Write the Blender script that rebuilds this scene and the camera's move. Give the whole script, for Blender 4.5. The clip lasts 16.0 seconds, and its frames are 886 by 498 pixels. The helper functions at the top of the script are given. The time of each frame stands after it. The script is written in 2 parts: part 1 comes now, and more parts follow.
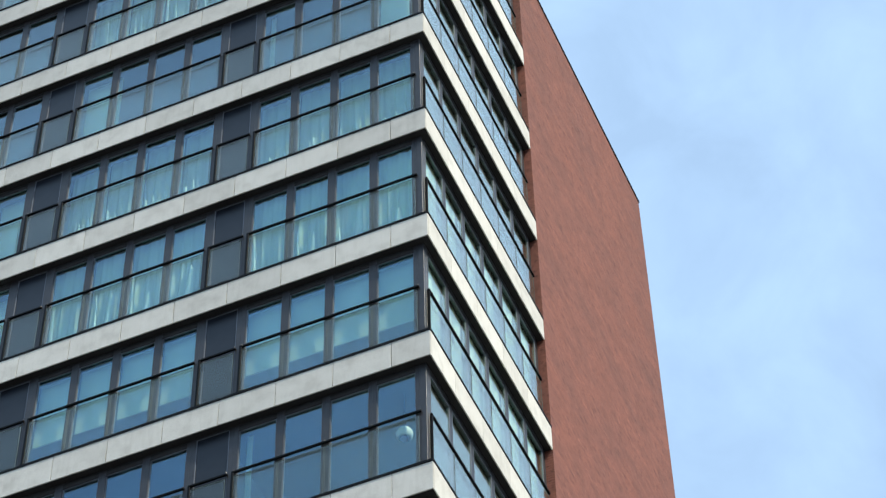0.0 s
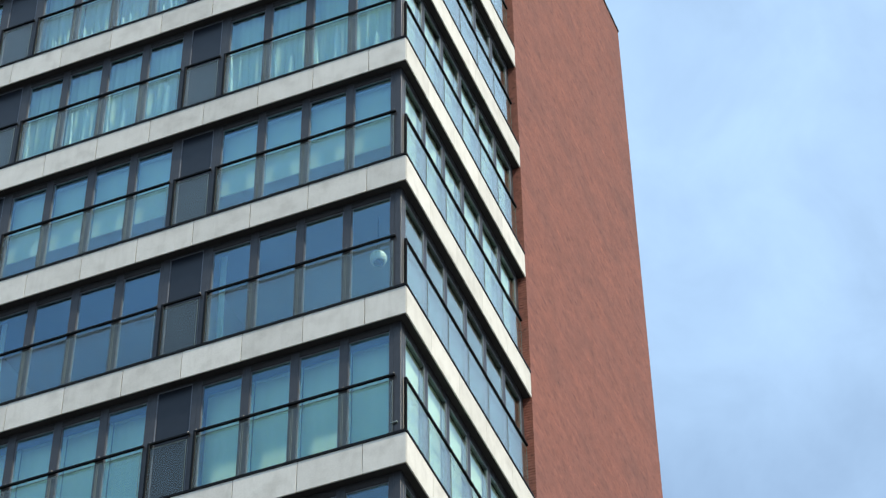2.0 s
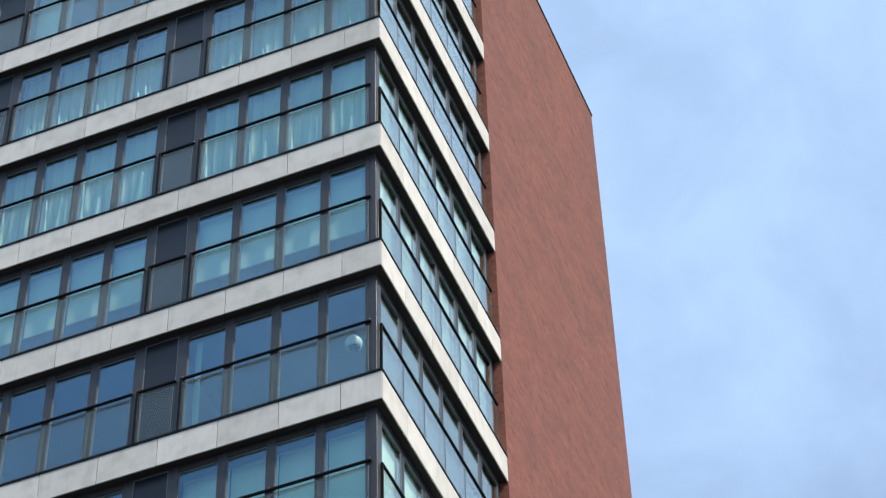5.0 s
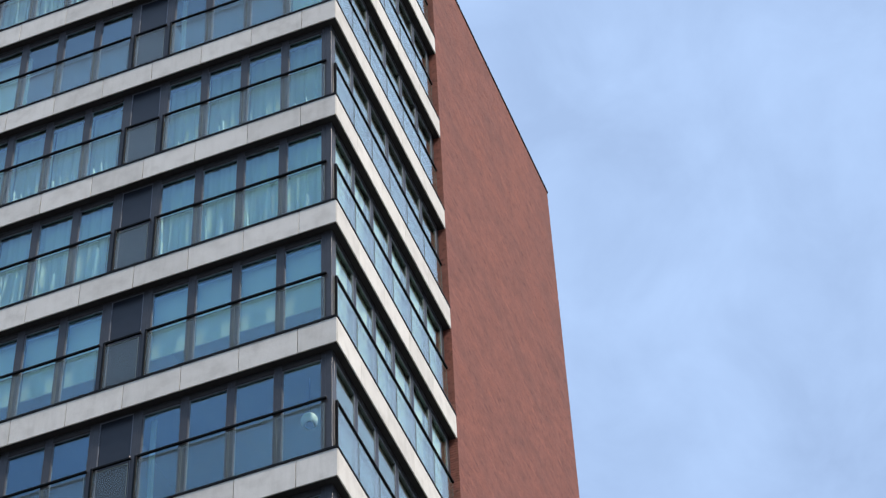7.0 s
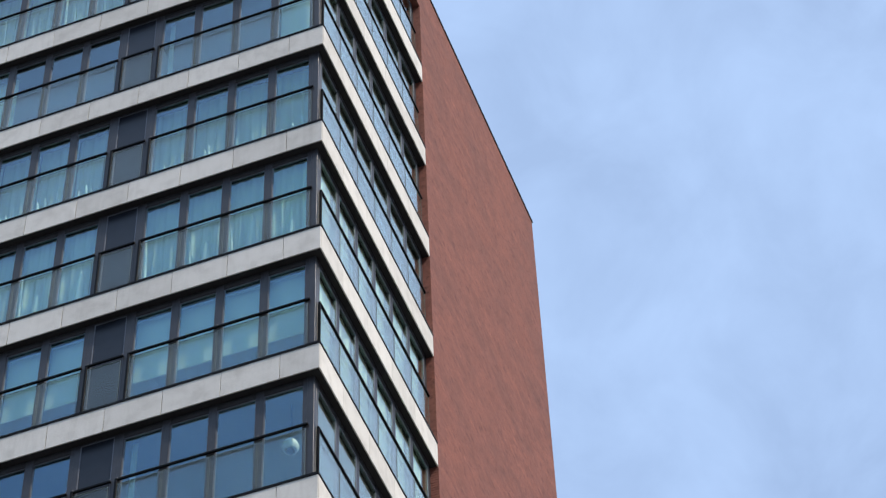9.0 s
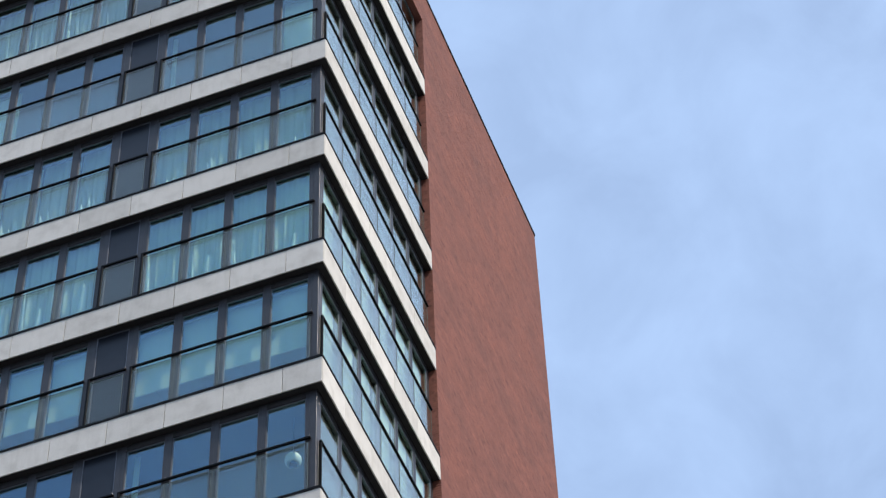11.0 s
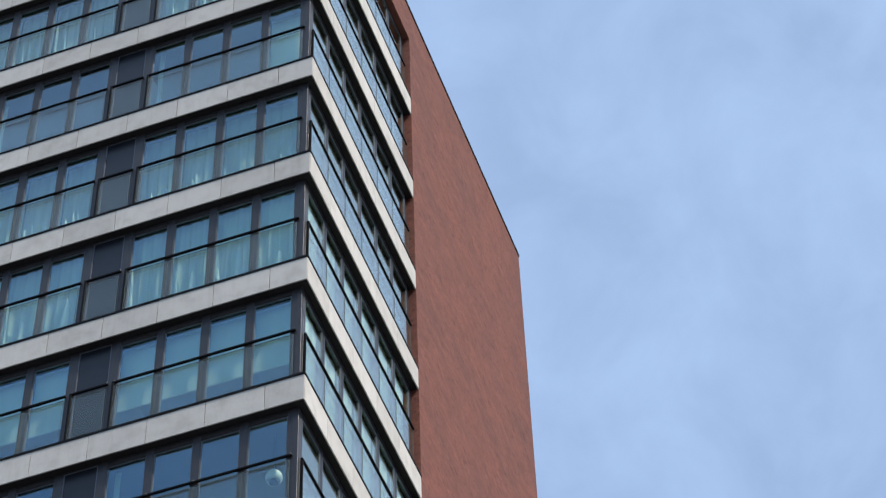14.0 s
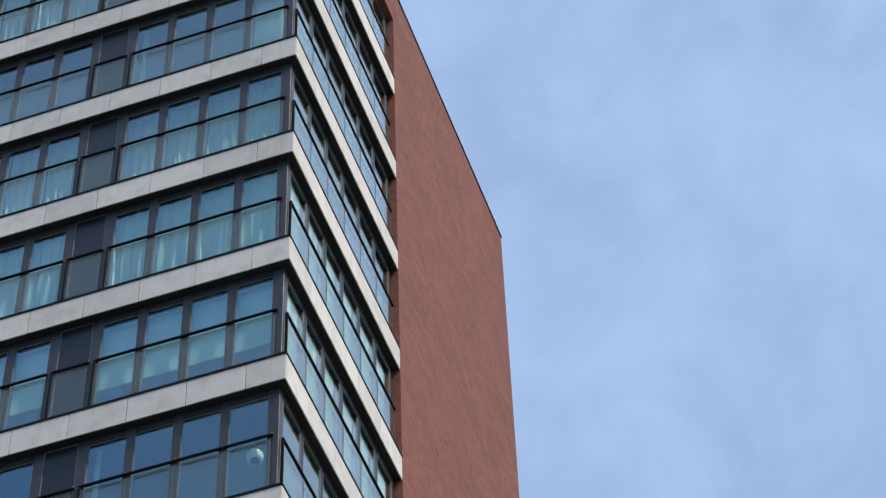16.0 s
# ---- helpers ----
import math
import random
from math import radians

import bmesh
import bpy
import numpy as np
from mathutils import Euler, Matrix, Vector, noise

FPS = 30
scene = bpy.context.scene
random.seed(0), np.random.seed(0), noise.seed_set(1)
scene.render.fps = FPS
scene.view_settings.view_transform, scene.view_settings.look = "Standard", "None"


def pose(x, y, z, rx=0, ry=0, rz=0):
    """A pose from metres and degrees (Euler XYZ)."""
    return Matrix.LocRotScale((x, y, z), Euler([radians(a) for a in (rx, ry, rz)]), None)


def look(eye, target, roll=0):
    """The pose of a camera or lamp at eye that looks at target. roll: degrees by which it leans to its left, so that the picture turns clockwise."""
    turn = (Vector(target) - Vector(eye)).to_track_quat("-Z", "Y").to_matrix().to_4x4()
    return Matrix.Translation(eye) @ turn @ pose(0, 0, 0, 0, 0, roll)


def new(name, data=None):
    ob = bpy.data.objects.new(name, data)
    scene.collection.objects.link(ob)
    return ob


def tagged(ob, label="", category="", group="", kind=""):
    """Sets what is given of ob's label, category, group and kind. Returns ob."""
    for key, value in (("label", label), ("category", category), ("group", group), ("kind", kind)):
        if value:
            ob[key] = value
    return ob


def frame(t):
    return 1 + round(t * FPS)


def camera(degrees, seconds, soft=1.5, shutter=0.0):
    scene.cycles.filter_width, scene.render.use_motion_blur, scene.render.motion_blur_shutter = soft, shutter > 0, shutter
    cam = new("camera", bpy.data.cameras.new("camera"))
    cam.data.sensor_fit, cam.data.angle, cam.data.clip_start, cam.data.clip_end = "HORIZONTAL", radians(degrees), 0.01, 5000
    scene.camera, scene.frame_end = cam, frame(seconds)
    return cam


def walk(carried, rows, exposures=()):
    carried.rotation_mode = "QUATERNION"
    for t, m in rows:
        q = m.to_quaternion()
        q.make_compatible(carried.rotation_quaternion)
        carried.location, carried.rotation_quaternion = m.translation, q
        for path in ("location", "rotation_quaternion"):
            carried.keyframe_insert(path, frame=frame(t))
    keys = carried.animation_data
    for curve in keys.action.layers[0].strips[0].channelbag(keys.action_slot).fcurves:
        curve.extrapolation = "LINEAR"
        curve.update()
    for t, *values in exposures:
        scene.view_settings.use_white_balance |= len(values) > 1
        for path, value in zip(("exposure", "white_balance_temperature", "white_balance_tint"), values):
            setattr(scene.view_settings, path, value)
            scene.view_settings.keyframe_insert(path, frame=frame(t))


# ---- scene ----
# ---- camera: a tripod-high eye in the street that pans and tilts with a long lens ----
cam = camera(20.27, 16.0, soft=1.3)
BASE = 43.554            # height of the reference sill line above the street
EYE = (10.533, -25.002, 1.6)
# seconds, yaw, pitch, roll
TURNS = [
    (0.0, 22.321, 49.686, -1.682),
    (0.5, 21.896, 49.157, -1.285),
    (1.0, 22.771, 46.889, -0.258),
    (1.5, 22.614, 45.373, -0.147),
    (2.0, 21.628, 45.642, -0.909),
    (2.5, 20.727, 44.934, -1.483),
    (3.0, 20.698, 45.445, -1.322),
    (3.5, 20.720, 45.681, -1.396),
    (4.0, 20.653, 46.163, -1.783),
    (4.5, 20.914, 46.999, -1.893),
    (6.8, 19.018, 49.042, -3.003),
    (7.0, 19.069, 49.314, -3.137),
    (7.5, 18.746, 49.433, -3.024),
    (8.0, 18.520, 49.467, -2.684),
    (8.5, 18.414, 49.646, -2.639),
    (9.0, 18.452, 49.940, -2.729),
    (11.5, 18.550, 50.319, -2.678),
    (12.0, 18.701, 50.464, -2.683),
    (12.5, 18.510, 50.620, -2.794),
    (13.0, 18.047, 50.563, -2.798),
    (13.5, 17.872, 50.620, -2.517),
    (14.0, 17.916, 50.686, -2.369),
    (14.5, 17.967, 50.823, -2.420),
    (15.0, 17.824, 50.849, -2.558),
    (15.5, 17.832, 50.707, -2.546),
    (16.0, 17.306, 50.223, -2.432),
]
EXPOSURES = [(0.0, 0.06, 6600, 7), (3.5, 0.06, 6600, 7), (4.5, 0.03, 6560, 10), (7.0, -0.16, 6500, 16), (12.0, -0.19, 6480, 16),
             (14.0, -0.34, 6430, 15), (16.0, -0.36, 6430, 15)]
walk(cam, [(t, Matrix.Translation(EYE) @ pose(0, 0, 0, 0, 0, yaw) @ pose(0, 0, 0, 90 + pitch) @ pose(0, 0, 0, 0, 0, roll))
           for t, yaw, pitch, roll in TURNS], EXPOSURES)

# ---- world, sun ----
SUN_EL, SUN_AZ = 49.0, 109.0        # azimuth clockwise from +y
world = bpy.data.worlds.new("sky")
scene.world = world
world.use_nodes = True
wn, wl = world.node_tree.nodes, world.node_tree.links
wn.clear()
w_out = wn.new("ShaderNodeOutputWorld")
w_bg = wn.new("ShaderNodeBackground")
w_bg.inputs["Strength"].default_value = 0.15
w_sky = wn.new("ShaderNodeTexSky")
w_sky.sky_type = "NISHITA"
w_sky.sun_disc = False
w_sky.sun_elevation, w_sky.sun_rotation = radians(SUN_EL), radians(SUN_AZ)
w_sky.air_density, w_sky.dust_density, w_sky.ozone_density = 1.0, 1.6, 1.4
w_tc = wn.new("ShaderNodeTexCoord")
w_n1, w_n2 = wn.new("ShaderNodeTexNoise"), wn.new("ShaderNodeTexNoise")
for w_n, w_scale, w_detail, w_twist in ((w_n1, 5.5, 4.0, 0.2), (w_n2, 17.0, 7.0, 0.4)):
    w_n.inputs["Scale"].default_value, w_n.inputs["Detail"].default_value = w_scale, w_detail
    w_n.inputs["Roughness"].default_value, w_n.inputs["Distortion"].default_value = 0.56, w_twist
    wl.new(w_tc.outputs["Generated"], w_n.inputs["Vector"])
w_sum = wn.new("ShaderNodeMath")
w_sum.operation = "ADD"
wl.new(w_n1.outputs["Fac"], w_sum.inputs[0])
wl.new(w_n2.outputs["Fac"], w_sum.inputs[1])
w_ramp = wn.new("ShaderNodeMapRange")
w_ramp.inputs["From Min"].default_value, w_ramp.inputs["From Max"].default_value = 0.72, 1.30
w_ramp.inputs["To Min"].default_value, w_ramp.inputs["To Max"].default_value = 0.64, 0.945
w_mix = wn.new("ShaderNodeMix")
w_mix.data_type = "RGBA"
w_mix.inputs["B"].default_value = (3.95, 5.72, 8.3, 1)
wl.new(w_sum.outputs["Value"], w_ramp.inputs["Value"])
# the thin cloud clears towards the lower sky
w_sep, w_low, w_add = wn.new("ShaderNodeSeparateXYZ"), wn.new("ShaderNodeMapRange"), wn.new("ShaderNodeMath")
w_low.interpolation_type = "SMOOTHSTEP"
w_low.inputs["From Min"].default_value, w_low.inputs["From Max"].default_value = 0.60, 0.76
w_low.inputs["To Min"].default_value, w_low.inputs["To Max"].default_value = -0.30, 0.0
w_add.operation, w_add.use_clamp = "ADD", True
wl.new(w_tc.outputs["Generated"], w_sep.inputs["Vector"])
wl.new(w_sep.outputs["Z"], w_low.inputs["Value"])
wl.new(w_ramp.outputs["Result"], w_add.inputs[0])
wl.new(w_low.outputs["Result"], w_add.inputs[1])
wl.new(w_add.outputs["Value"], w_mix.inputs["Factor"])
wl.new(w_sky.outputs["Color"], w_mix.inputs["A"])
wl.new(w_mix.outputs["Result"], w_bg.inputs["Color"])
wl.new(w_bg.outputs["Background"], w_out.inputs["Surface"])

sun_data = bpy.data.lights.new("sun", "SUN")
sun_data.energy, sun_data.angle, sun_data.color = 5.0, radians(2.0), (1.0, 0.91, 0.76)
sun = new("sun", sun_data)
_e, _a = radians(SUN_EL), radians(SUN_AZ)
sun_to = Vector((math.sin(_a) * math.cos(_e), math.cos(_a) * math.cos(_e), math.sin(_e)))
sun.matrix_world = look(sun_to * 120, (0, 0, 0))


# ---- materials ----
def nodes_of(name):
    m = bpy.data.materials.new(name)
    m.use_nodes = True
    t = m.node_tree
    return m, t.nodes, t.links, t.nodes["Principled BSDF"]


def noise_node(n, l, scale, detail=4.0, rough=0.55, stretch=(1, 1, 1), coord="Object"):
    tc = n.new("ShaderNodeTexCoord")
    mp = n.new("ShaderNodeMapping")
    mp.inputs["Scale"].default_value = stretch
    tx = n.new("ShaderNodeTexNoise")
    tx.inputs["Scale"].default_value, tx.inputs["Detail"].default_value, tx.inputs["Roughness"].default_value = scale, detail, rough
    l.new(tc.outputs[coord], mp.inputs["Vector"])
    l.new(mp.outputs["Vector"], tx.inputs["Vector"])
    return tx.outputs["Fac"]


def ramp_node(n, l, fac, stops):
    r = n.new("ShaderNodeValToRGB")
    while len(r.color_ramp.elements) < len(stops):
        r.color_ramp.elements.new(0.5)
    for e, (p, c) in zip(r.color_ramp.elements, stops):
        e.position, e.color = p, (*c, 1)
    l.new(fac, r.inputs["Fac"])
    return r.outputs["Color"]


def mix_node(n, l, a, b, fac, kind="MIX"):
    m = n.new("ShaderNodeMix")
    m.data_type, m.blend_type = "RGBA", kind
    for key, v in (("Factor", fac), ("A", a), ("B", b)):
        if isinstance(v, (int, float)):
            m.inputs[key].default_value = v
        elif isinstance(v, tuple):
            m.inputs[key].default_value = (*v, 1)
        else:
            l.new(v, m.inputs[key])
    return m.outputs["Result"]


def bump_node(n, l, height, strength, distance):
    b = n.new("ShaderNodeBump")
    b.inputs["Strength"].default_value, b.inputs["Distance"].default_value = strength, distance
    l.new(height, b.inputs["Height"])
    return b.outputs["Normal"]


def rough_material(name, low, high, rough, scale_a, scale_b, bump=0.3, distance=0.004, metallic=0.0, stretch=(1, 1, 1), gloss=0.5):
    """Two scales of noise between two colours, with fine relief."""
    m, n, l, p = nodes_of(name)
    big, fine = noise_node(n, l, scale_a, 3, 0.6, stretch), noise_node(n, l, scale_b, 6, 0.6)
    c = ramp_node(n, l, big, [(0.3, low), (0.7, high)])
    g = ramp_node(n, l, fine, [(0.25, (0.72, 0.72, 0.72)), (0.75, (1.1, 1.1, 1.1))])
    c = mix_node(n, l, c, g, 0.8, "MULTIPLY")
    l.new(c, p.inputs["Base Color"])
    if bump > 0.06:
        l.new(bump_node(n, l, fine, bump, distance), p.inputs["Normal"])
    p.inputs["Roughness"].default_value, p.inputs["Metallic"].default_value = rough, metallic
    p.inputs["Specular IOR Level"].default_value = gloss
    return m


def glass_material(name, tint, gloss, power, gain, floor_value, rough=0.01):
    """Coated float glass: light passes tinted; the gloss grows towards grazing."""
    m, n, l, p = nodes_of(name)
    n.remove(p)
    out = n["Material Output"]
    tr, gl, mx, fr, pw = (n.new("ShaderNode" + k) for k in ("BsdfTransparent", "BsdfGlossy", "MixShader", "LayerWeight", "Math"))
    tr.inputs["Color"].default_value = (*tint, 1)
    # the coating's blue cast fades towards grazing
    l.new(ramp_node(n, l, fr.outputs["Facing"], [(0.42, gloss), (0.68, (1.0, 1.0, 0.93))]), gl.inputs["Color"])
    gl.inputs["Roughness"].default_value = rough
    fr.inputs["Blend"].default_value = 0.5
    pw.operation = "POWER"
    pw.inputs[1].default_value = power
    l.new(fr.outputs["Facing"], pw.inputs[0])
    ma = n.new("ShaderNodeMath")
    ma.operation, ma.use_clamp = "MULTIPLY_ADD", True
    ma.inputs[1].default_value, ma.inputs[2].default_value = gain, floor_value
    # slow waviness of rolled panes
    wv = noise_node(n, l, 1.3, 1, 0.4)
    l.new(bump_node(n, l, wv, 0.04, 0.01), gl.inputs["Normal"])
    l.new(pw.outputs["Value"], ma.inputs[0])
    l.new(ma.outputs["Value"], mx.inputs["Fac"])
    l.new(tr.outputs["BSDF"], mx.inputs[1])
    l.new(gl.outputs["BSDF"], mx.inputs[2])
    l.new(mx.outputs["Shader"], out.inputs["Surface"])
    return m


def brick_material():
    m, n, l, p = nodes_of("red_brick")
    geo = n.new("ShaderNodeNewGeometry")
    c = ramp_node(n, l, geo.outputs["Random Per Island"],
                  [(0.0, (0.207, 0.075, 0.053)), (0.5, (0.217, 0.079, 0.056)), (0.97, (0.224, 0.083, 0.059)), (1.0, (0.240, 0.094, 0.068))])
    # kiln batches in patches, and tones that run along the courses
    big = noise_node(n, l, 0.8, 4, 0.6, (1, 0.5, 1))
    c = mix_node(n, l, c, ramp_node(n, l, big, [(0.30, (0.82, 0.88, 0.93)), (0.50, (1.0, 1.0, 1.0)), (0.70, (1.10, 1.05, 0.99))]), 1.0, "MULTIPLY")
    run = noise_node(n, l, 3.6, 3, 0.55, (1, 0.34, 1.0))
    c = mix_node(n, l, c, ramp_node(n, l, run, [(0.30, (0.80, 0.79, 0.78)), (0.70, (1.15, 1.13, 1.10))]), 0.9, "MULTIPLY")
    # scattered paler and darker bricks in short runs
    fleck = noise_node(n, l, 7.0, 1, 0.5, (1, 0.5, 1.25))
    c = mix_node(n, l, c, ramp_node(n, l, fleck, [(0.28, (0.66, 0.64, 0.66)), (0.40, (1.0, 1.0, 1.0)), (0.64, (1.0, 1.0, 1.0)), (0.76, (1.32, 1.28, 1.24))]), 1.0, "MULTIPLY")
    speck = noise_node(n, l, 13.0, 1, 0.5, (1, 0.45, 1.0))
    c = mix_node(n, l, c, ramp_node(n, l, speck, [(0.26, (0.70, 0.69, 0.70)), (0.42, (1.0, 1.0, 1.0)), (0.62, (1.0, 1.0, 1.0)), (0.78, (1.20, 1.18, 1.15))]), 0.9, "MULTIPLY")
    l.new(c, p.inputs["Base Color"])
    p.inputs["Roughness"].default_value = 0.85
    return m


def stone_material():
    """Smooth pale cladding with blotches and faint run-off streaks that differ from panel to panel."""
    m, n, l, p = nodes_of("pale_stone")
    info, tc, sc, ad = (n.new("ShaderNode" + k) for k in ("ObjectInfo", "TexCoord", "VectorMath", "VectorMath"))
    sc.operation, ad.operation = "SCALE", "ADD"
    sc.inputs[0].default_value = (61.0, 37.0, 23.0)
    l.new(info.outputs["Random"], sc.inputs["Scale"])
    l.new(tc.outputs["Object"], ad.inputs[0])
    l.new(sc.outputs["Vector"], ad.inputs[1])

    def tex(scale, detail, stretch):
        mp, tx = n.new("ShaderNodeMapping"), n.new("ShaderNodeTexNoise")
        mp.inputs["Scale"].default_value = stretch
        tx.inputs["Scale"].default_value, tx.inputs["Detail"].default_value = scale, detail
        l.new(ad.outputs["Vector"], mp.inputs["Vector"])
        l.new(mp.outputs["Vector"], tx.inputs["Vector"])
        return tx.outputs["Fac"]

    c = ramp_node(n, l, tex(3.2, 5, (1, 1, 1)), [(0.26, (0.555, 0.542, 0.495)), (0.50, (0.66, 0.65, 0.598)), (0.78, (0.70, 0.69, 0.64))])
    c = mix_node(n, l, c, ramp_node(n, l, tex(2.0, 4, (5, 5, 0.7)), [(0.28, (0.80, 0.79, 0.77)), (0.50, (1.0, 1.0, 1.0))]), 0.35, "MULTIPLY")
    c = mix_node(n, l, c, ramp_node(n, l, info.outputs["Random"], [(0.0, (0.88, 0.88, 0.87)), (1.0, (1.03, 1.03, 1.02))]), 1.0, "MULTIPLY")
    fine = tex(45, 4, (1, 1, 1))
    c = mix_node(n, l, c, ramp_node(n, l, fine, [(0.3, (0.93, 0.93, 0.93)), (0.7, (1.03, 1.03, 1.03))]), 1.0, "MULTIPLY")
    l.new(c, p.inputs["Base Color"])
    l.new(bump_node(n, l, fine, 0.15, 0.002), p.inputs["Normal"])
    p.inputs["Roughness"].default_value = 0.7
    return m


def cloth_material(name, low, high, through_colour, weight):
    m, n, l, p = nodes_of(name)
    c = ramp_node(n, l, noise_node(n, l, 3.0, 3, 0.5, (3, 3, 0.4)), [(0.3, low), (0.7, high)])
    l.new(c, p.inputs["Base Color"])
    p.inputs["Roughness"].default_value = 0.9
    tl, mx = n.new("ShaderNodeBsdfTranslucent"), n.new("ShaderNodeMixShader")
    tl.inputs["Color"].default_value = (*through_colour, 1)
    mx.inputs["Fac"].default_value = weight
    l.new(p.outputs["BSDF"], mx.inputs[1])
    l.new(tl.outputs["BSDF"], mx.inputs[2])
    l.new(mx.outputs["Shader"], n["Material Output"].inputs["Surface"])
    return m


M_STONE = stone_material()
M_FRAME = rough_material("anthracite_metal", (0.029, 0.031, 0.036), (0.037, 0.039, 0.044), 0.40, 2.0, 8, 0.05, 0.001)
M_BEAD = rough_material("grey_glazing_bead", (0.13, 0.15, 0.18), (0.17, 0.19, 0.225), 0.45, 3.0, 20, 0.05, 0.001)
M_BLACK = rough_material("black_metal", (0.004, 0.005, 0.006), (0.007, 0.008, 0.010), 0.6, 3.0, 50, 0.05, 0.001, gloss=0.1)
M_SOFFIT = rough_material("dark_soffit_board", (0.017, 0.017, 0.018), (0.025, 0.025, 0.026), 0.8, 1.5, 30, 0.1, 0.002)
M_PANEL = rough_material("dark_spandrel_panel", (0.010, 0.014, 0.021), (0.015, 0.019, 0.027), 0.3, 0.8, 5, 0.02, 0.001, gloss=0.35)
M_STEEL = rough_material("steel_clip", (0.13, 0.13, 0.13), (0.18, 0.18, 0.18), 0.5, 8, 80, 0.05, 0.001, metallic=0.9)
M_MORTAR = rough_material("mortar", (0.190, 0.074, 0.055), (0.216, 0.084, 0.062), 0.95, 2.0, 70, 0.3, 0.003)
M_BRICK = brick_material()
M_PLASTER = rough_material("room_plaster", (0.22, 0.22, 0.21), (0.27, 0.27, 0.25), 0.9, 1.0, 40, 0.1, 0.002)
M_SLAB = rough_material("pale_ceiling_and_screed", (0.23, 0.25, 0.24), (0.30, 0.32, 0.30), 0.9, 1.2, 30, 0.3, 0.003)
M_GROUND = rough_material("street_paving", (0.07, 0.07, 0.07), (0.12, 0.118, 0.112), 0.9, 0.12, 3.0, 0.4, 0.01)
M_GLASS = glass_material("window_glass", (0.88, 0.985, 0.93), (0.42, 0.68, 1.0), 4.5, 0.95, 0.132)
M_RAIL_GLASS = glass_material("balustrade_glass", (0.94, 0.98, 0.97), (1.0, 1.0, 0.94), 4.6, 1.25, 0.030)
M_EDGE = rough_material("polished_glass_edge", (0.12, 0.16, 0.155), (0.18, 0.23, 0.225), 0.2, 6, 60, 0.02, 0.001)
M_TOP = rough_material("polished_top_edge", (0.20, 0.26, 0.25), (0.28, 0.35, 0.34), 0.2, 6, 60, 0.02, 0.001)
M_CURTAIN = cloth_material("pale_curtain", (0.80, 0.91, 0.88), (0.86, 0.95, 0.92), (0.74, 0.82, 0.78), 0.05)
M_SHEER = cloth_material("sheer_curtain", (0.55, 0.65, 0.55), (0.74, 0.84, 0.71), (0.58, 0.66, 0.5), 0.15)
M_LINED = cloth_material("lined_curtain", (0.70, 0.82, 0.69), (0.81, 0.91, 0.80), (0.7, 0.78, 0.6), 0.1)
M_BLIND = cloth_material("blind_cloth", (0.57, 0.69, 0.62), (0.65, 0.76, 0.69), (0.62, 0.68, 0.54), 0.15)
M_LAMP = rough_material("paper_globe", (0.84, 0.84, 0.80), (0.90, 0.90, 0.86), 0.6, 6, 40, 0.2, 0.002)


# ---- building blocks ----
def mesh_from(bm, name, material):
    me = bpy.data.meshes.new(name)
    bm.to_mesh(me)
    bm.free()
    me.materials.append(material)
    return me


def add_box(bm, x0, x1, y0, y1, z0, z1, bevel=0.0):
    made = bmesh.ops.create_cube(bm, size=1.0, matrix=Matrix.LocRotScale(
        ((x0 + x1) / 2, (y0 + y1) / 2, (z0 + z1) / 2), None, (x1 - x0, y1 - y0, z1 - z0)))
    if bevel:
        edges = list({e for v in made["verts"] for e in v.link_edges})
        bmesh.ops.bevel(bm, geom=edges, offset=bevel, segments=1, affect="EDGES")


def boxes_mesh(name, material, *boxes, bevel=0.0):
    bm = bmesh.new()
    for b in boxes:
        add_box(bm, *b, bevel=bevel)
    return mesh_from(bm, name, material)


def put(name, me, parent=None, m=None, label=""):
    ob = new(name, me)
    if m is not None:
        ob.matrix_basis = m
    if parent is not None:
        ob.parent = parent
    if label:
        tagged(ob, label)
    if name in ("pane", "glass_panel"):
        ob.visible_shadow = False      # clear glass lets the daylight in
    return ob


TOWER = new("apartment_tower")
tagged(TOWER, "apartment tower with pale stone bands, dark glazing and brick flank", "building")
TOWER.matrix_basis = Matrix.Translation((0, 0, BASE))

# ---- plan, metres from the tower's corner; heights from the reference sill ----
STOREY, BAND = 3.0, 0.578
ROWS_UP, ROWS_DOWN = -1, 7                 # storeys, counted downwards
RECESS, RAIL_D = 0.15, 0.120               # depth of the window frames and of the balustrades
PITCH, GLASS_W, BAY = 0.83, 0.69, 4.14     # street front
FIRST = 0.34                               # first pane's edge from the corner
BAYS = 3
SIDE_PITCH, SIDE_FIRST, SIDE_N = 0.885, 0.27, 6
SIDE_END = 5.70                            # where the brick flank begins
FLANK_END, ROOF = 13.80, 6.69
LINTEL = 5.37
FRONT = BAYS * BAY + FIRST - 0.10
HEAD = STOREY - BAND                       # soffit above its sill

LEFT = Matrix.Identity(4)                  # local x along the front, y into the building
SIDE = Matrix.Rotation(radians(90), 4, "Z")


def at(side, x, z, d=0.0):
    return side @ Matrix.Translation((x, d, z))


# ---- ground ----
ground = put("ground", boxes_mesh("ground", M_GROUND, (-2500, 2500, -2500, 2500, -0.5, 0)))
tagged(ground, "grey street paving", "ground", kind="structure")

# ---- stone bands: panels on a dark slab edge ----
JOINT0, JOINT = 0.698, 1.0496


def panel_mesh(w):
    return boxes_mesh("panel", M_STONE, (-w / 2 + 0.006, w / 2 - 0.006, 0.0, 0.022, -BAND, 0.0), bevel=0.002)


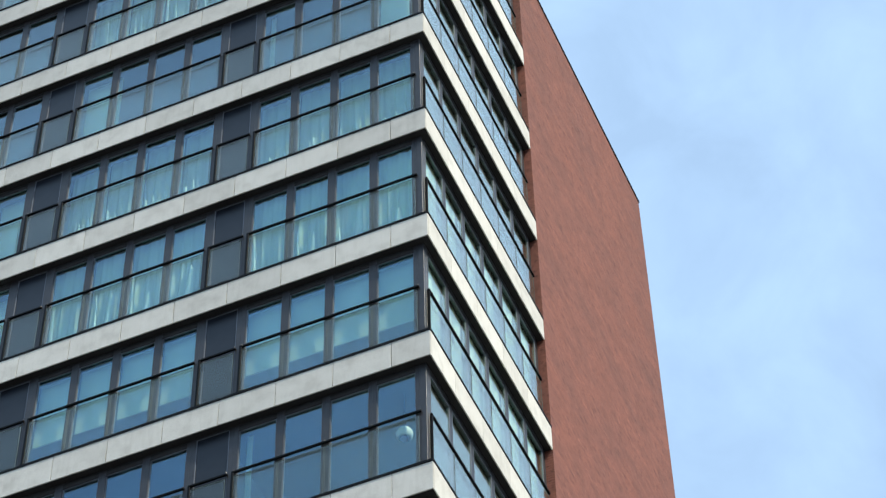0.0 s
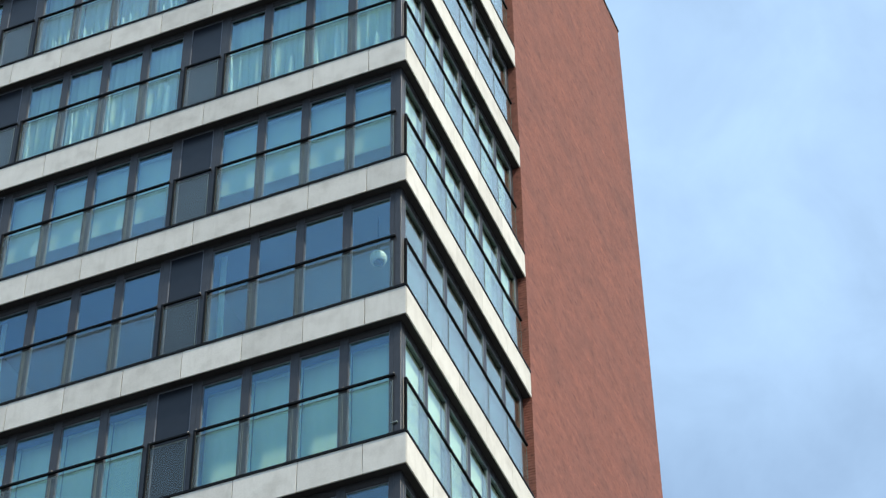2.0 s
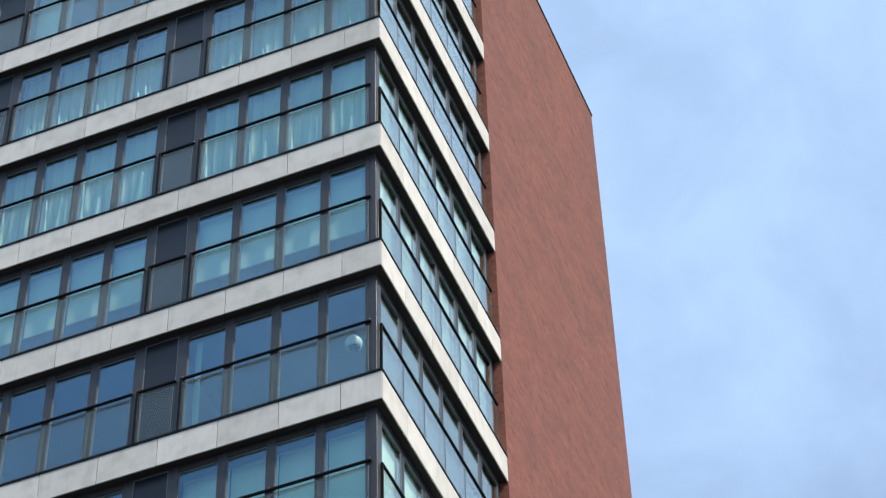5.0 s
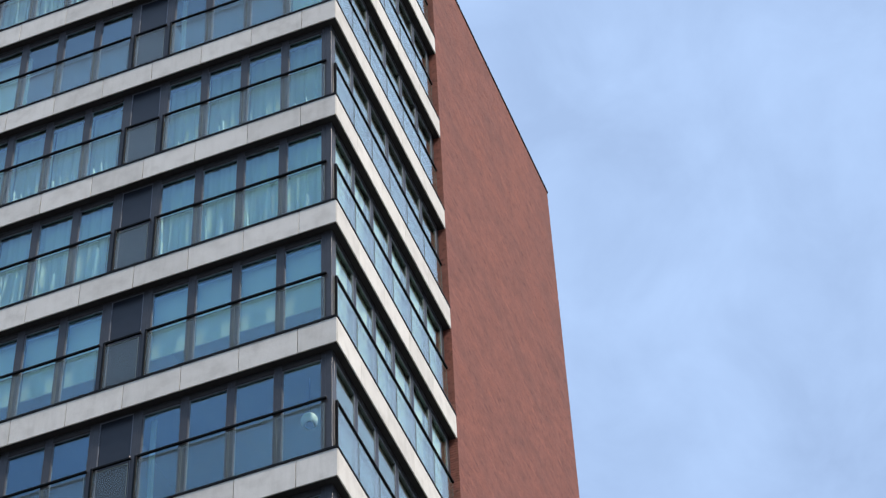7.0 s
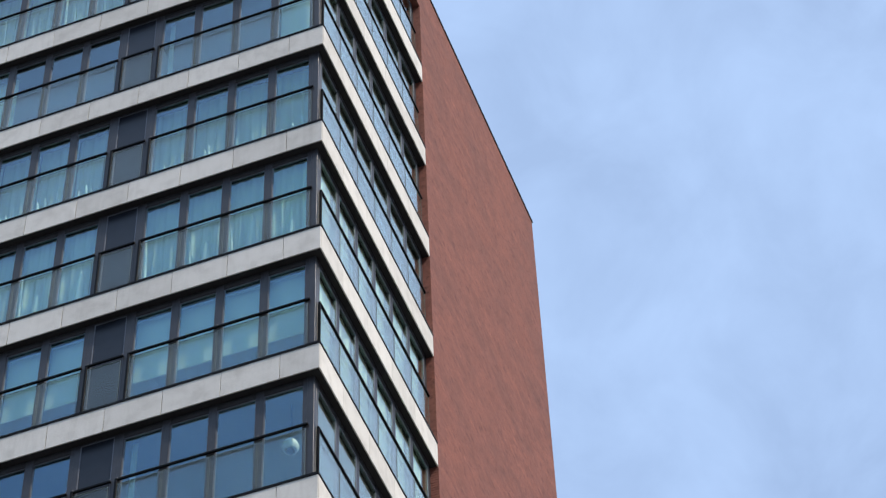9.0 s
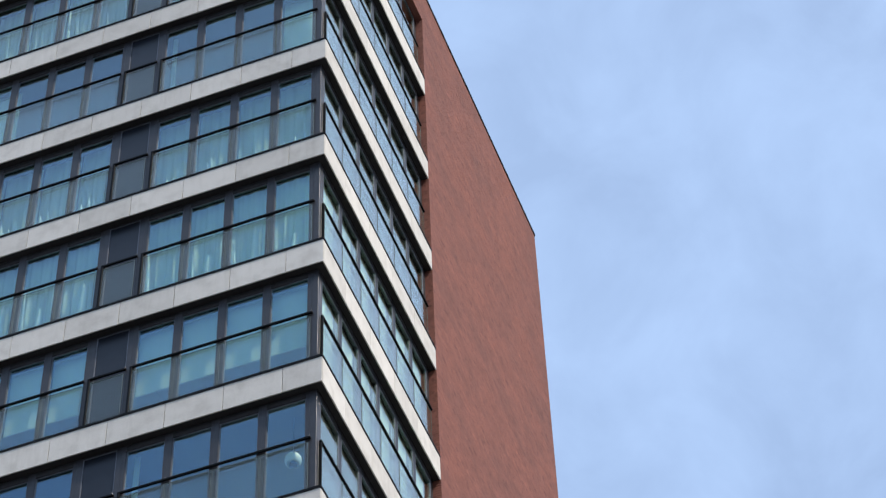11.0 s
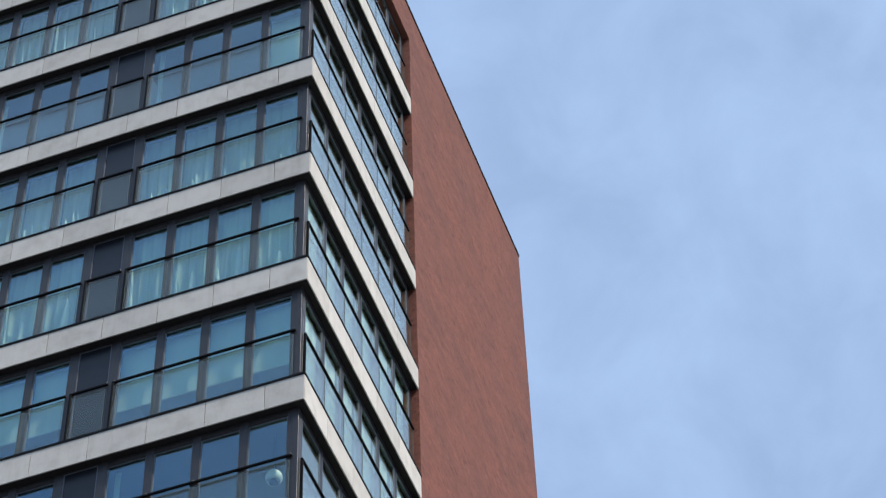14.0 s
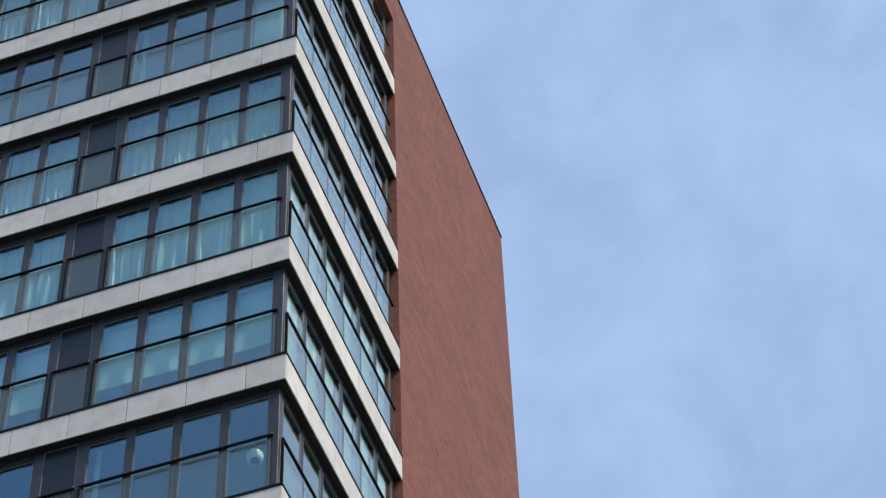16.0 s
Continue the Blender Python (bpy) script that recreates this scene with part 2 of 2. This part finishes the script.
def spans(first, step, end):
    xs = [0.0, first]
    while xs[-1] + step < end - 0.2:
        xs.append(xs[-1] + step)
    return xs + [end]


LEFT_SPANS = spans(JOINT0, JOINT, FRONT)
SIDE_SPANS = spans(1.02, 1.17, SIDE_END - 0.004)
panel_cache = {}


def panel_at(parent, side, a, b, sign):
    w = round(b - a, 3)
    if w not in panel_cache:
        panel_cache[w] = panel_mesh(w)
    return put("panel", panel_cache[w], parent, at(side, sign * (a + b) / 2, 0.0))


for n in range(ROWS_UP, ROWS_DOWN + 2):
    z = -STOREY * n
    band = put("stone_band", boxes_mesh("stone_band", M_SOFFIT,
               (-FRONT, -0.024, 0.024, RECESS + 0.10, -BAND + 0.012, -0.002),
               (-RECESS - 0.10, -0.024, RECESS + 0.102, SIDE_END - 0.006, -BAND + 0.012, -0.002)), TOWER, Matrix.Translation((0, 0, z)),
               "band of pale stone panels over a dark soffit")
    for a, b in zip(LEFT_SPANS, LEFT_SPANS[1:]):
        panel_at(band, LEFT, a if a else 0.0, b, -1)
    for a, b in zip(SIDE_SPANS, SIDE_SPANS[1:]):
        panel_at(band, SIDE, a if a else 0.026, b, 1)
    sill = put("sill", boxes_mesh("sill", M_BLACK,
               (-FRONT, 0.012, -0.014, RECESS + 0.02, 0.002, 0.056),
               (-RECESS - 0.02, 0.012, RECESS + 0.022, SIDE_END - 0.004, 0.002, 0.056), bevel=0.004), band, None, "black metal sill profile")

# ---- windows ----
Z0, Z1 = 0.058, HEAD + 0.008


def ring(bm, x0, x1, z0, z1, t_l, t_r, t_b, t_t, d0, d1, bevel=0.003):
    add_box(bm, x0, x0 + t_l, d0, d1, z0, z1, bevel)
    add_box(bm, x1 - t_r, x1, d0, d1, z0, z1, bevel)
    add_box(bm, x0 + t_l, x1 - t_r, d0, d1, z0, z0 + t_b, bevel)
    add_box(bm, x0 + t_l, x1 - t_r, d0, d1, z1 - t_t, z1, bevel)


def window_meshes(outer, clear, pane_material, pane_name, back=0.032, head=0.105):
    """Frame, slim glazing bead, pane and the dark head above it (none where head is 0)."""
    side_t = (outer - clear) / 2
    top = Z1 - 0.031 - head
    bm = bmesh.new()
    ring(bm, -outer / 2 + 0.0004, outer / 2 - 0.0004, Z0, Z1, side_t, side_t, 0.05, 0.03, RECESS + 0.001, RECESS + 0.065, 0.0)
    frame_me = mesh_from(bm, "window", M_FRAME)
    bm = bmesh.new()
    ring(bm, -clear / 2 + 0.0015, clear / 2 - 0.0015, Z0 + 0.0515, top - 0.0015, 0.015, 0.015, 0.022, 0.015, RECESS + back - 0.012, RECESS + 0.06, 0.0)
    bead_me = mesh_from(bm, "glazing_bead", M_BEAD)
    c = clear / 2 - 0.017
    pane_me = boxes_mesh(pane_name, pane_material, (-c, c, RECESS + back, RECESS + back + 0.008, Z0 + 0.074, top - 0.017))
    # head takes the darker soffit colour, painting in the shade under the band
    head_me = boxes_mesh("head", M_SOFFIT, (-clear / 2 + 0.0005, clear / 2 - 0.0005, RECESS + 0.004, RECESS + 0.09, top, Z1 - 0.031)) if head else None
    return frame_me, bead_me, pane_me, head_me


def window_at(meshes, side, x, z, label=""):
    w = put("window", meshes[0], TOWER, at(side, x, z), label)
    put("glazing_bead", meshes[1], w)
    put(meshes[2].name.split(".")[0], meshes[2], w)
    if meshes[3]:
        put("head", meshes[3], w)


W_FRONT = window_meshes(PITCH, GLASS_W, M_GLASS, "pane")
W_DARK = window_meshes(BAY - 4 * PITCH - 0.002, 0.62, M_PANEL, "spandrel_panel", 0.020, 0.0)
W_SIDE = window_meshes(SIDE_PITCH, SIDE_PITCH - 0.10, M_GLASS, "pane", 0.014)
DARK_X = 4 * PITCH + (BAY - 4 * PITCH) / 2
W_START = FIRST - (PITCH - GLASS_W) / 2    # outer edge of the first frame

# ---- balustrades: a flat rail on clips with a pane under each stretch ----
RAIL_Z = 1.318


def rail_mesh(length):
    return boxes_mesh("handrail", M_BLACK, (-length / 2, length / 2, RAIL_D - 0.022, RAIL_D + 0.022, RAIL_Z - 0.018, RAIL_Z + 0.018), bevel=0.003)


def rail_pane(w):
    return boxes_mesh("glass_panel", M_RAIL_GLASS, (-w / 2, w / 2, RAIL_D - 0.005, RAIL_D + 0.005, 0.060, RAIL_Z - 0.105))


def edge_strip():
    return boxes_mesh("glass_edge", M_EDGE, (-0.002, 0.002, RAIL_D - 0.006, RAIL_D + 0.006, 0.060, RAIL_Z - 0.105))


def clip_mesh():
    bm = bmesh.new()
    bmesh.ops.create_cone(bm, cap_ends=True, segments=10, radius1=0.014, radius2=0.011, depth=0.04, matrix=Matrix.Translation((0, RAIL_D + 0.01, RAIL_Z + 0.038)))
    add_box(bm, -0.012, 0.012, RAIL_D + 0.02, RECESS + 0.004, RAIL_Z + 0.018, RAIL_Z + 0.042, 0.002)
    return mesh_from(bm, "clip", M_STEEL)


def post_mesh():
    return boxes_mesh("post", M_BLACK, (-0.022, 0.022, RAIL_D - 0.020, RECESS + 0.002, 0.058, RAIL_Z - 0.019), bevel=0.003)


EDGE_ME, CLIP_ME, POST_ME = edge_strip(), clip_mesh(), post_mesh()
rail_cache = {}
top_edges = []


def balustrade_at(side, x0, x1, z, joints, ends=()):
    """From x0 to x1 along the front; joints: where two panes meet, with a clip; ends: where a post stands."""
    key = round(x1 - x0, 3)
    if key not in rail_cache:
        rail_cache[key] = rail_mesh(x1 - x0)
    xc = (x0 + x1) / 2
    rail = put("balustrade", rail_cache[key], TOWER, at(side, xc, z), "black handrail with clear glass panels")
    stops = [x0 + 0.03, *joints, x1 - 0.03]
    for a, b in zip(stops, stops[1:]):
        k = ("p", round(b - a - 0.024, 3))
        if k not in rail_cache:
            rail_cache[k] = rail_pane(k[1])
        put("glass_panel", rail_cache[k], rail, Matrix.Translation(((a + b) / 2 - xc, 0, 0)))
        if ("t", k[1]) not in rail_cache:
            rail_cache[("t", k[1])] = boxes_mesh("top_edge", M_TOP, (-k[1] / 2, k[1] / 2, RAIL_D - 0.007, RAIL_D + 0.007, RAIL_Z - 0.105, RAIL_Z - 0.100))
        top_edges.append((rail, rail_cache[("t", k[1])], (a + b) / 2 - xc))
        for e in (a + 0.012, b - 0.012):
            put("glass_edge", EDGE_ME, rail, Matrix.Translation((e - xc, 0, 0)))
    for j in (stops if side is LEFT else joints):
        put("clip", CLIP_ME, rail, Matrix.Translation((j - xc, 0, 0)))
    for j in ends:
        put("post", POST_ME, rail, Matrix.Translation((j - xc, 0, 0)) @ Matrix.Diagonal((1 if side is LEFT else 0.55, 1, 1, 1)))


for n in range(ROWS_UP, ROWS_DOWN + 1):
    z = -STOREY * n
    for g in range(BAYS):
        s = W_START + g * BAY
        for k in range(4):
            window_at(W_FRONT, LEFT, -(s + (k + 0.5) * PITCH), z, "dark framed window with tinted glass")
        window_at(W_DARK, LEFT, -(s + DARK_X), z, "dark framed bay with an opaque panel")
        e0 = s - 0.035 if g == 0 else s + 0.04
        balustrade_at(LEFT, -(s + 4 * PITCH + 0.0), -e0, z, [-(s + k * PITCH) for k in (3, 2, 1)], [-(s + 4 * PITCH - 0.022)])
        balustrade_at(LEFT, -(s + BAY - 0.03), -(s + 4 * PITCH + 0.075), z, [], [-(s + BAY - 0.052)])
    for k in range(SIDE_N):
        window_at(W_SIDE, SIDE, SIDE_FIRST + (k + 0.5) * SIDE_PITCH, z, "dark framed window with tinted glass")
    balustrade_at(SIDE, SIDE_FIRST - 0.02, SIDE_END - 0.03, z, [SIDE_FIRST + k * SIDE_PITCH for k in range(1, SIDE_N)], [SIDE_FIRST + 0.0])
    # corner column and the stile beside the brick
    put("corner_column", boxes_mesh("corner_column", M_FRAME,
        (-W_START + 0.001, -RECESS, RECESS, RECESS + 0.10, 0.058, HEAD + 0.008),
        (-RECESS - 0.10, -RECESS, RECESS + 0.10, SIDE_FIRST - 0.001, 0.058, HEAD + 0.008), bevel=0.002), TOWER, Matrix.Translation((0, 0, z)))
    put("stile", boxes_mesh("stile", M_FRAME, (SIDE_FIRST + SIDE_N * SIDE_PITCH + 0.001, SIDE_END + 0.02, RECESS + 0.02, RECESS + 0.10, 0.058, HEAD + 0.008)),
        TOWER, at(SIDE, 0, z))

for rail, me, x in top_edges:
    put("top_edge", me, rail, Matrix.Translation((x, 0, 0)))

put("bracket", boxes_mesh("bracket", M_TOP, (-0.30, -0.20, RECESS - 0.03, RECESS + 0.001, 0.36, 0.385), bevel=0.004), TOWER, Matrix.Translation((0, 0, -6 * STOREY)), "small pale metal bracket")

# ---- floors and inner walls ----
ROOM = 4.2
for n in range(ROWS_UP - 1, ROWS_DOWN + 2):
    z = -STOREY * n
    put("floor_slab", boxes_mesh("floor_slab", M_SLAB, (-FRONT + 0.3, -RECESS - 0.105, RECESS + 0.105, FLANK_END - 0.4, -BAND + 0.02, -0.004)), TOWER,
        Matrix.Translation((0, 0, z)), "concrete floor slab")
for n in range(ROWS_UP, ROWS_DOWN + 1):
    z = -STOREY * n
    for g in range(1, BAYS):
        x = -(W_START + (g - 1) * BAY + DARK_X)
        put("partition_wall", boxes_mesh("partition_wall", M_PLASTER, (x - 0.1, x + 0.1, RECESS + 0.12, ROOM - 0.002, 0, HEAD + 0.016)), TOWER, Matrix.Translation((0, 0, z)))
    put("inner_lining", boxes_mesh("inner_lining", M_PLASTER, (-ROOM + 0.21, -RECESS - 0.112, SIDE_END - 0.07, SIDE_END - 0.012, 0.002, HEAD + 0.014)), TOWER, Matrix.Translation((0, 0, z)))
    put("corridor_wall", boxes_mesh("corridor_wall", M_PLASTER, (-FRONT + 0.31, -ROOM, ROOM, ROOM + 0.2, 0, HEAD + 0.016),
        (-ROOM, -ROOM + 0.2, ROOM + 0.202, SIDE_END, 0, HEAD + 0.016)), TOWER, Matrix.Translation((0, 0, z)))

# ---- brick flank, roof edge, back and lower storeys ----
LOW = -STOREY * (ROWS_DOWN + 1) - BAND
MB = 0.0008                                  # depth of the joints
flank = put("brick_wall", boxes_mesh("brick_wall", M_MORTAR,
            (-0.36, -MB, SIDE_END + 0.02, FLANK_END - MB, -BASE, ROOF - 0.03),
            (-0.36, -MB, MB, SIDE_END + MB + 0.002, LINTEL + MB, ROOF - 0.03),
            (-FRONT, -0.362, MB, 0.36, LINTEL + MB, ROOF - 0.03)), TOWER, None, "red brick wall with recessed joints")
back = put("brick_wall", boxes_mesh("brick_wall", M_MORTAR,
           (-FRONT - 0.3, -0.37, FLANK_END - 0.36, FLANK_END - MB, -BASE, ROOF - 0.03),
           (-FRONT - 0.3, -FRONT - 0.002, 0.0, FLANK_END - 0.37, -BASE, ROOF - 0.03)), TOWER, None, "plain brick back wall")
put("lintel_soffit", boxes_mesh("lintel_soffit", M_SOFFIT, (-RECESS - 0.12, -0.10, RECESS + 0.2, SIDE_END, LINTEL + 0.008, LINTEL + 0.02)), TOWER)
put("lower_storeys", boxes_mesh("lower_storeys", M_PANEL, (-FRONT, -RECESS, RECESS, SIDE_END, -BASE, LOW)), TOWER, None, "plain dark lower storeys")
put("roof", boxes_mesh("roof", M_SLAB, (-FRONT, -0.37, 0.37, FLANK_END - 0.38, ROOF - 0.6, ROOF - 0.35)), TOWER)
put("coping", boxes_mesh("coping", M_BLACK,
    (-0.40, 0.02, -0.02, FLANK_END + 0.02, ROOF - 0.03, ROOF + 0.03),
    (-FRONT - 0.3, -0.402, -0.02, 0.40, ROOF - 0.03, ROOF + 0.03),
    (-FRONT - 0.32, -0.402, FLANK_END - 0.38, FLANK_END + 0.02, ROOF - 0.03, ROOF + 0.03)), TOWER, None, "black metal coping")


# ---- curtains, blinds and a lamp behind the panes ----
def curtain_mesh(w, h, seed, gather=1.0, cloth=None):
    """A hanging cloth in soft folds."""
    rnd = random.Random(seed)
    nu, nz = 40, 10
    ph = [rnd.uniform(0, 6.28) for _ in range(4)]
    bm = bmesh.new()
    rows_ = []
    for j in range(nz + 1):
        v = j / nz
        r_ = []
        for i in range(nu + 1):
            u = i / nu
            fold = 0.022 * math.sin(u * 26 * gather + ph[0] + 0.5 * v) + 0.010 * math.sin(u * 47 + ph[1]) + 0.010 * math.sin(u * 9 + ph[2] + v)
            x = (u - 0.5) * w + 0.02 * math.sin(v * 3 + ph[3]) * (1 - v)
            r_.append(bm.verts.new((x, fold * (0.6 + 0.6 * (1 - v)), v * h)))
        rows_.append(r_)
    for a, b in zip(rows_, rows_[1:]):
        for i in range(nu):
            f = bm.faces.new((a[i], a[i + 1], b[i + 1], b[i]))
            f.smooth = True
    bmesh.ops.solidify(bm, geom=bm.faces[:], thickness=0.003)
    return mesh_from(bm, "curtain", cloth or M_SHEER)


def sunlit_fold_mesh(foot, head, h, bulge):
    """A gathered fold in front of the sheer cloth, its sunlight put in as paler cloth; flares towards the sill."""
    bm = bmesh.new()
    nu, nz = 8, 10
    rows_ = []
    for j in range(nz + 1):
        v = j / nz
        w = (foot - 0.4 * (foot - head) * v) * math.sqrt(max(0.0, 1 - v ** 4)) + 0.004
        lean = 0.03 * math.sin(v * 2.2 + foot * 30)
        rows_.append([bm.verts.new(((i / nu - 0.5) * w + lean, -bulge * math.sin(math.pi * i / nu) * (1.0 - 0.4 * v), v * h)) for i in range(nu + 1)])
    for a, b in zip(rows_, rows_[1:]):
        for i in range(nu):
            bm.faces.new((a[i], a[i + 1], b[i + 1], b[i])).smooth = True
    bmesh.ops.solidify(bm, geom=bm.faces[:], thickness=0.003)
    return mesh_from(bm, "sunlit_fold", M_CURTAIN)


def blind_meshes(w, drop, cloth):
    return (boxes_mesh("roller_blind", cloth, (-w / 2, w / 2, -0.002, 0.002, -drop, 0)),
            boxes_mesh("bottom_bar", M_BLIND, (-w / 2, w / 2, -0.010, 0.010, -drop - 0.025, -drop - 0.001), bevel=0.003),
            boxes_mesh("tube", M_BLIND, (-w / 2, w / 2, -0.028, 0.028, 0.001, 0.055), bevel=0.012))


CURTAINS = [curtain_mesh(0.80, HEAD - 0.06, s_) for s_ in range(5)]
LINED = [curtain_mesh(0.80, HEAD - 0.06, 20 + s_, 0.8, M_LINED) for s_ in range(5)]
SLIM = [curtain_mesh(0.10, HEAD - 0.06, 40 + s_, 0.4, M_CURTAIN) for s_ in range(2)]
BLIND_MOST, BLIND_FULL = blind_meshes(0.79, 1.47, M_BLIND), blind_meshes(0.81, 2.12, M_LINED)
SUNLIT_FOLDS = {"wide": sunlit_fold_mesh(0.20, 0.06, 1.25, 0.055), "slim": sunlit_fold_mesh(0.075, 0.03, 0.75, 0.045), "tall": sunlit_fold_mesh(0.055, 0.04, 1.60, 0.04)}
# storey: folds painted as sun streaks in a window, as kind and place across it
FOLDS = {0: (("tall", -0.22), ("tall", -0.05), ("tall", 0.20)), 2: (("slim", -0.24), ("slim", -0.12), ("slim", 0.0), ("slim", 0.11), ("slim", 0.24)), 3: (("wide", 0.05), ("tall", -0.27))}
CLOTH_D, SIDE_CLOTH_D = 0.42, 0.27


def hang(kind, side, x, z, i, storey):
    if kind == "curtain":
        lined = storey in (3, 4)
        depth = SIDE_CLOTH_D if side is SIDE else CLOTH_D - 0.08 if lined else CLOTH_D
        ob = put("curtain", (LINED if lined else CURTAINS)[i % 5], None, Matrix.Translation((0, 0, BASE)) @ at(side, x, z + 0.02, depth))
        tagged(ob, "pale curtain in soft folds hanging behind the glass", "curtain", "curtains behind the windows")
        for j, (fold, u) in enumerate(FOLDS.get(storey if side is LEFT else None, ())):
            if (i * 7 + j * 5) % 6:
                put("sunlit_fold", SUNLIT_FOLDS[fold], ob, Matrix.Translation((u + 0.05 * math.sin(i * 2.3 + j), 0.262 - depth, 0)) @ Matrix.Diagonal((1, 1, 0.8 + 0.2 * math.sin(i * 1.7 + j * 2) , 1)))
    elif kind == "slim":
        ob = put("curtain", SLIM[i % 2], None, Matrix.Translation((0, 0, BASE)) @ at(side, x, z + 0.02, CLOTH_D))
        tagged(ob, "pale curtain drawn aside at the window jamb", "curtain", "curtains behind the windows")
    else:
        cloth, bar, tube = BLIND_MOST if kind == "most" else BLIND_FULL
        ob = put("roller_blind", cloth, None, Matrix.Translation((0, 0, BASE)) @ at(side, x, z + 2.30, SIDE_CLOTH_D if side is SIDE else CLOTH_D + (-0.06 if kind == "most" else 0.05)))
        put("bottom_bar", bar, ob)
        put("tube", tube, ob)
        tagged(ob, "pale roller blind let down most of the way" if kind == "most" else "pale roller blind let down to the sill", "blind", "blinds behind the windows")


# storey: what hangs in the four windows of each bay, from the corner outwards
C_, S_, B_, F_, O_ = "curtain", "slim", "most", "full", ""
HUNG = {-1: ((O_,) * 4,) * 3, 0: ((C_,) * 4, (C_,) * 4, (O_, O_, O_, O_)), 1: ((F_, O_, O_, S_), (O_, O_, O_, F_), (O_, O_, O_, O_)),
        2: ((C_,) * 4, (C_,) * 4, (F_, O_, O_, O_)), 3: ((C_,) * 4, (C_,) * 4, (F_, C_, C_, C_)), 4: ((B_,) * 4, (B_,) * 4, (O_,) * 4),
        5: ((O_, O_, O_, S_), (O_, O_, O_, S_), (O_,) * 4), 6: ((F_,) * 4, (F_,) * 4, (F_,) * 4), 7: ((O_, O_, O_, S_), (O_,) * 4, (O_,) * 4)}
SIDE_HUNG = {3: (C_,) * 6, 4: (C_,) * 6, 6: (F_,) * 6}
i_ = 0
for n, bays in HUNG.items():
    for g, four in enumerate(bays):
        for k, kind in enumerate(four):
            i_ += 3
            if kind:
                x = W_START + g * BAY + (k + 0.5) * PITCH + (0.27 if kind == S_ else 0)
                hang(kind, LEFT, -x, -STOREY * n, i_ // 2, n)
for n, six in SIDE_HUNG.items():
    for k, kind in enumerate(six):
        i_ += 3
        if kind:
            hang(kind, SIDE, SIDE_FIRST + (k + 0.5) * SIDE_PITCH, -STOREY * n, i_ // 2, n)

bm = bmesh.new()
bmesh.ops.create_uvsphere(bm, u_segments=32, v_segments=20, radius=0.14)
bmesh.ops.delete(bm, geom=[v for v in bm.verts if v.co.z < -0.112], context="VERTS")
bmesh.ops.solidify(bm, geom=bm.faces[:], thickness=0.004)
for f in bm.faces:
    f.smooth = True
lamp = new("pendant_lamp")
lamp.matrix_basis = Matrix.Translation((-0.747, 0.62, BASE - 5 * STOREY + 1.46))
tagged(lamp, "white paper globe pendant lamp hanging from the ceiling", "lamp")
put("shade", mesh_from(bm, "shade", M_LAMP), lamp)
# dark plug added in the opening, standing in for the shadow inside the globe
bm = bmesh.new()
bmesh.ops.create_cone(bm, cap_ends=True, segments=20, radius1=0.074, radius2=0.030, depth=0.09, matrix=Matrix.Translation((0, 0, -0.062)))
put("hollow_shadow", mesh_from(bm, "hollow_shadow", M_FRAME), lamp, None, "dark plug added for the shadow inside the globe")
put("cord", boxes_mesh("cord", M_BLACK, (-0.004, 0.004, -0.004, 0.004, 0.138, HEAD - 1.46 + 0.02)), lamp)


# ---- brick faces: every course laid, joints recessed ----
def brick_field(name, parent, x_face, y0, y1, z0, z1, seed, edge_depth):
    """Stretchers and headers in a wild bond on the flank's outer face."""
    rnd = random.Random(seed)
    verts, faces = [], []
    course, joint = 0.0625, 0.010
    rows_n = int((z1 - z0) / course)
    course = (z1 - z0) / rows_n
    for r_ in range(rows_n):
        za, zb = z0 + r_ * course, z0 + (r_ + 1) * course - joint
        y = y0
        first = True
        while y < y1 - 0.02:
            w = rnd.choice((0.21, 0.21, 0.21, 0.10)) if not first else (0.21, 0.10, 0.16)[r_ % 3]
            ye = min(y + w, y1)
            if y1 - ye < 0.06:
                ye = y1
            out = rnd.uniform(-0.0003, 0.0003) + (rnd.uniform(0.0005, 0.0015) if rnd.random() < 0.03 else 0)
            deep = edge_depth if first else 0.03
            b = len(verts)
            dy = rnd.uniform(-0.002, 0.002)
            ya = y if first else y + dy
            xa, xb = x_face - deep, x_face + out
            verts += [(xa, ya, za), (xb, ya, za), (xb, ye, za), (xa, ye, za), (xa, ya, zb), (xb, ya, zb), (xb, ye, zb), (xa, ye, zb)]
            faces += [(b, b + 1, b + 5, b + 4), (b + 1, b + 2, b + 6, b + 5), (b + 2, b + 3, b + 7, b + 6), (b + 4, b + 5, b + 6, b + 7), (b, b + 3, b + 2, b + 1)]
            y = ye + joint
            first = False
    me = bpy.data.meshes.new(name)
    me.from_pydata(verts, [], faces)
    me.materials.append(M_BRICK)
    return tagged(put(name, me, parent), "small red and brown bricks", kind="stuff")


brick_field("bricks", flank, 0.0, SIDE_END, FLANK_END, LOW, LINTEL, 5, 0.20)
brick_field("bricks", flank, 0.0, 0.0, FLANK_END, LINTEL, ROOF - 0.032, 6, 0.20)
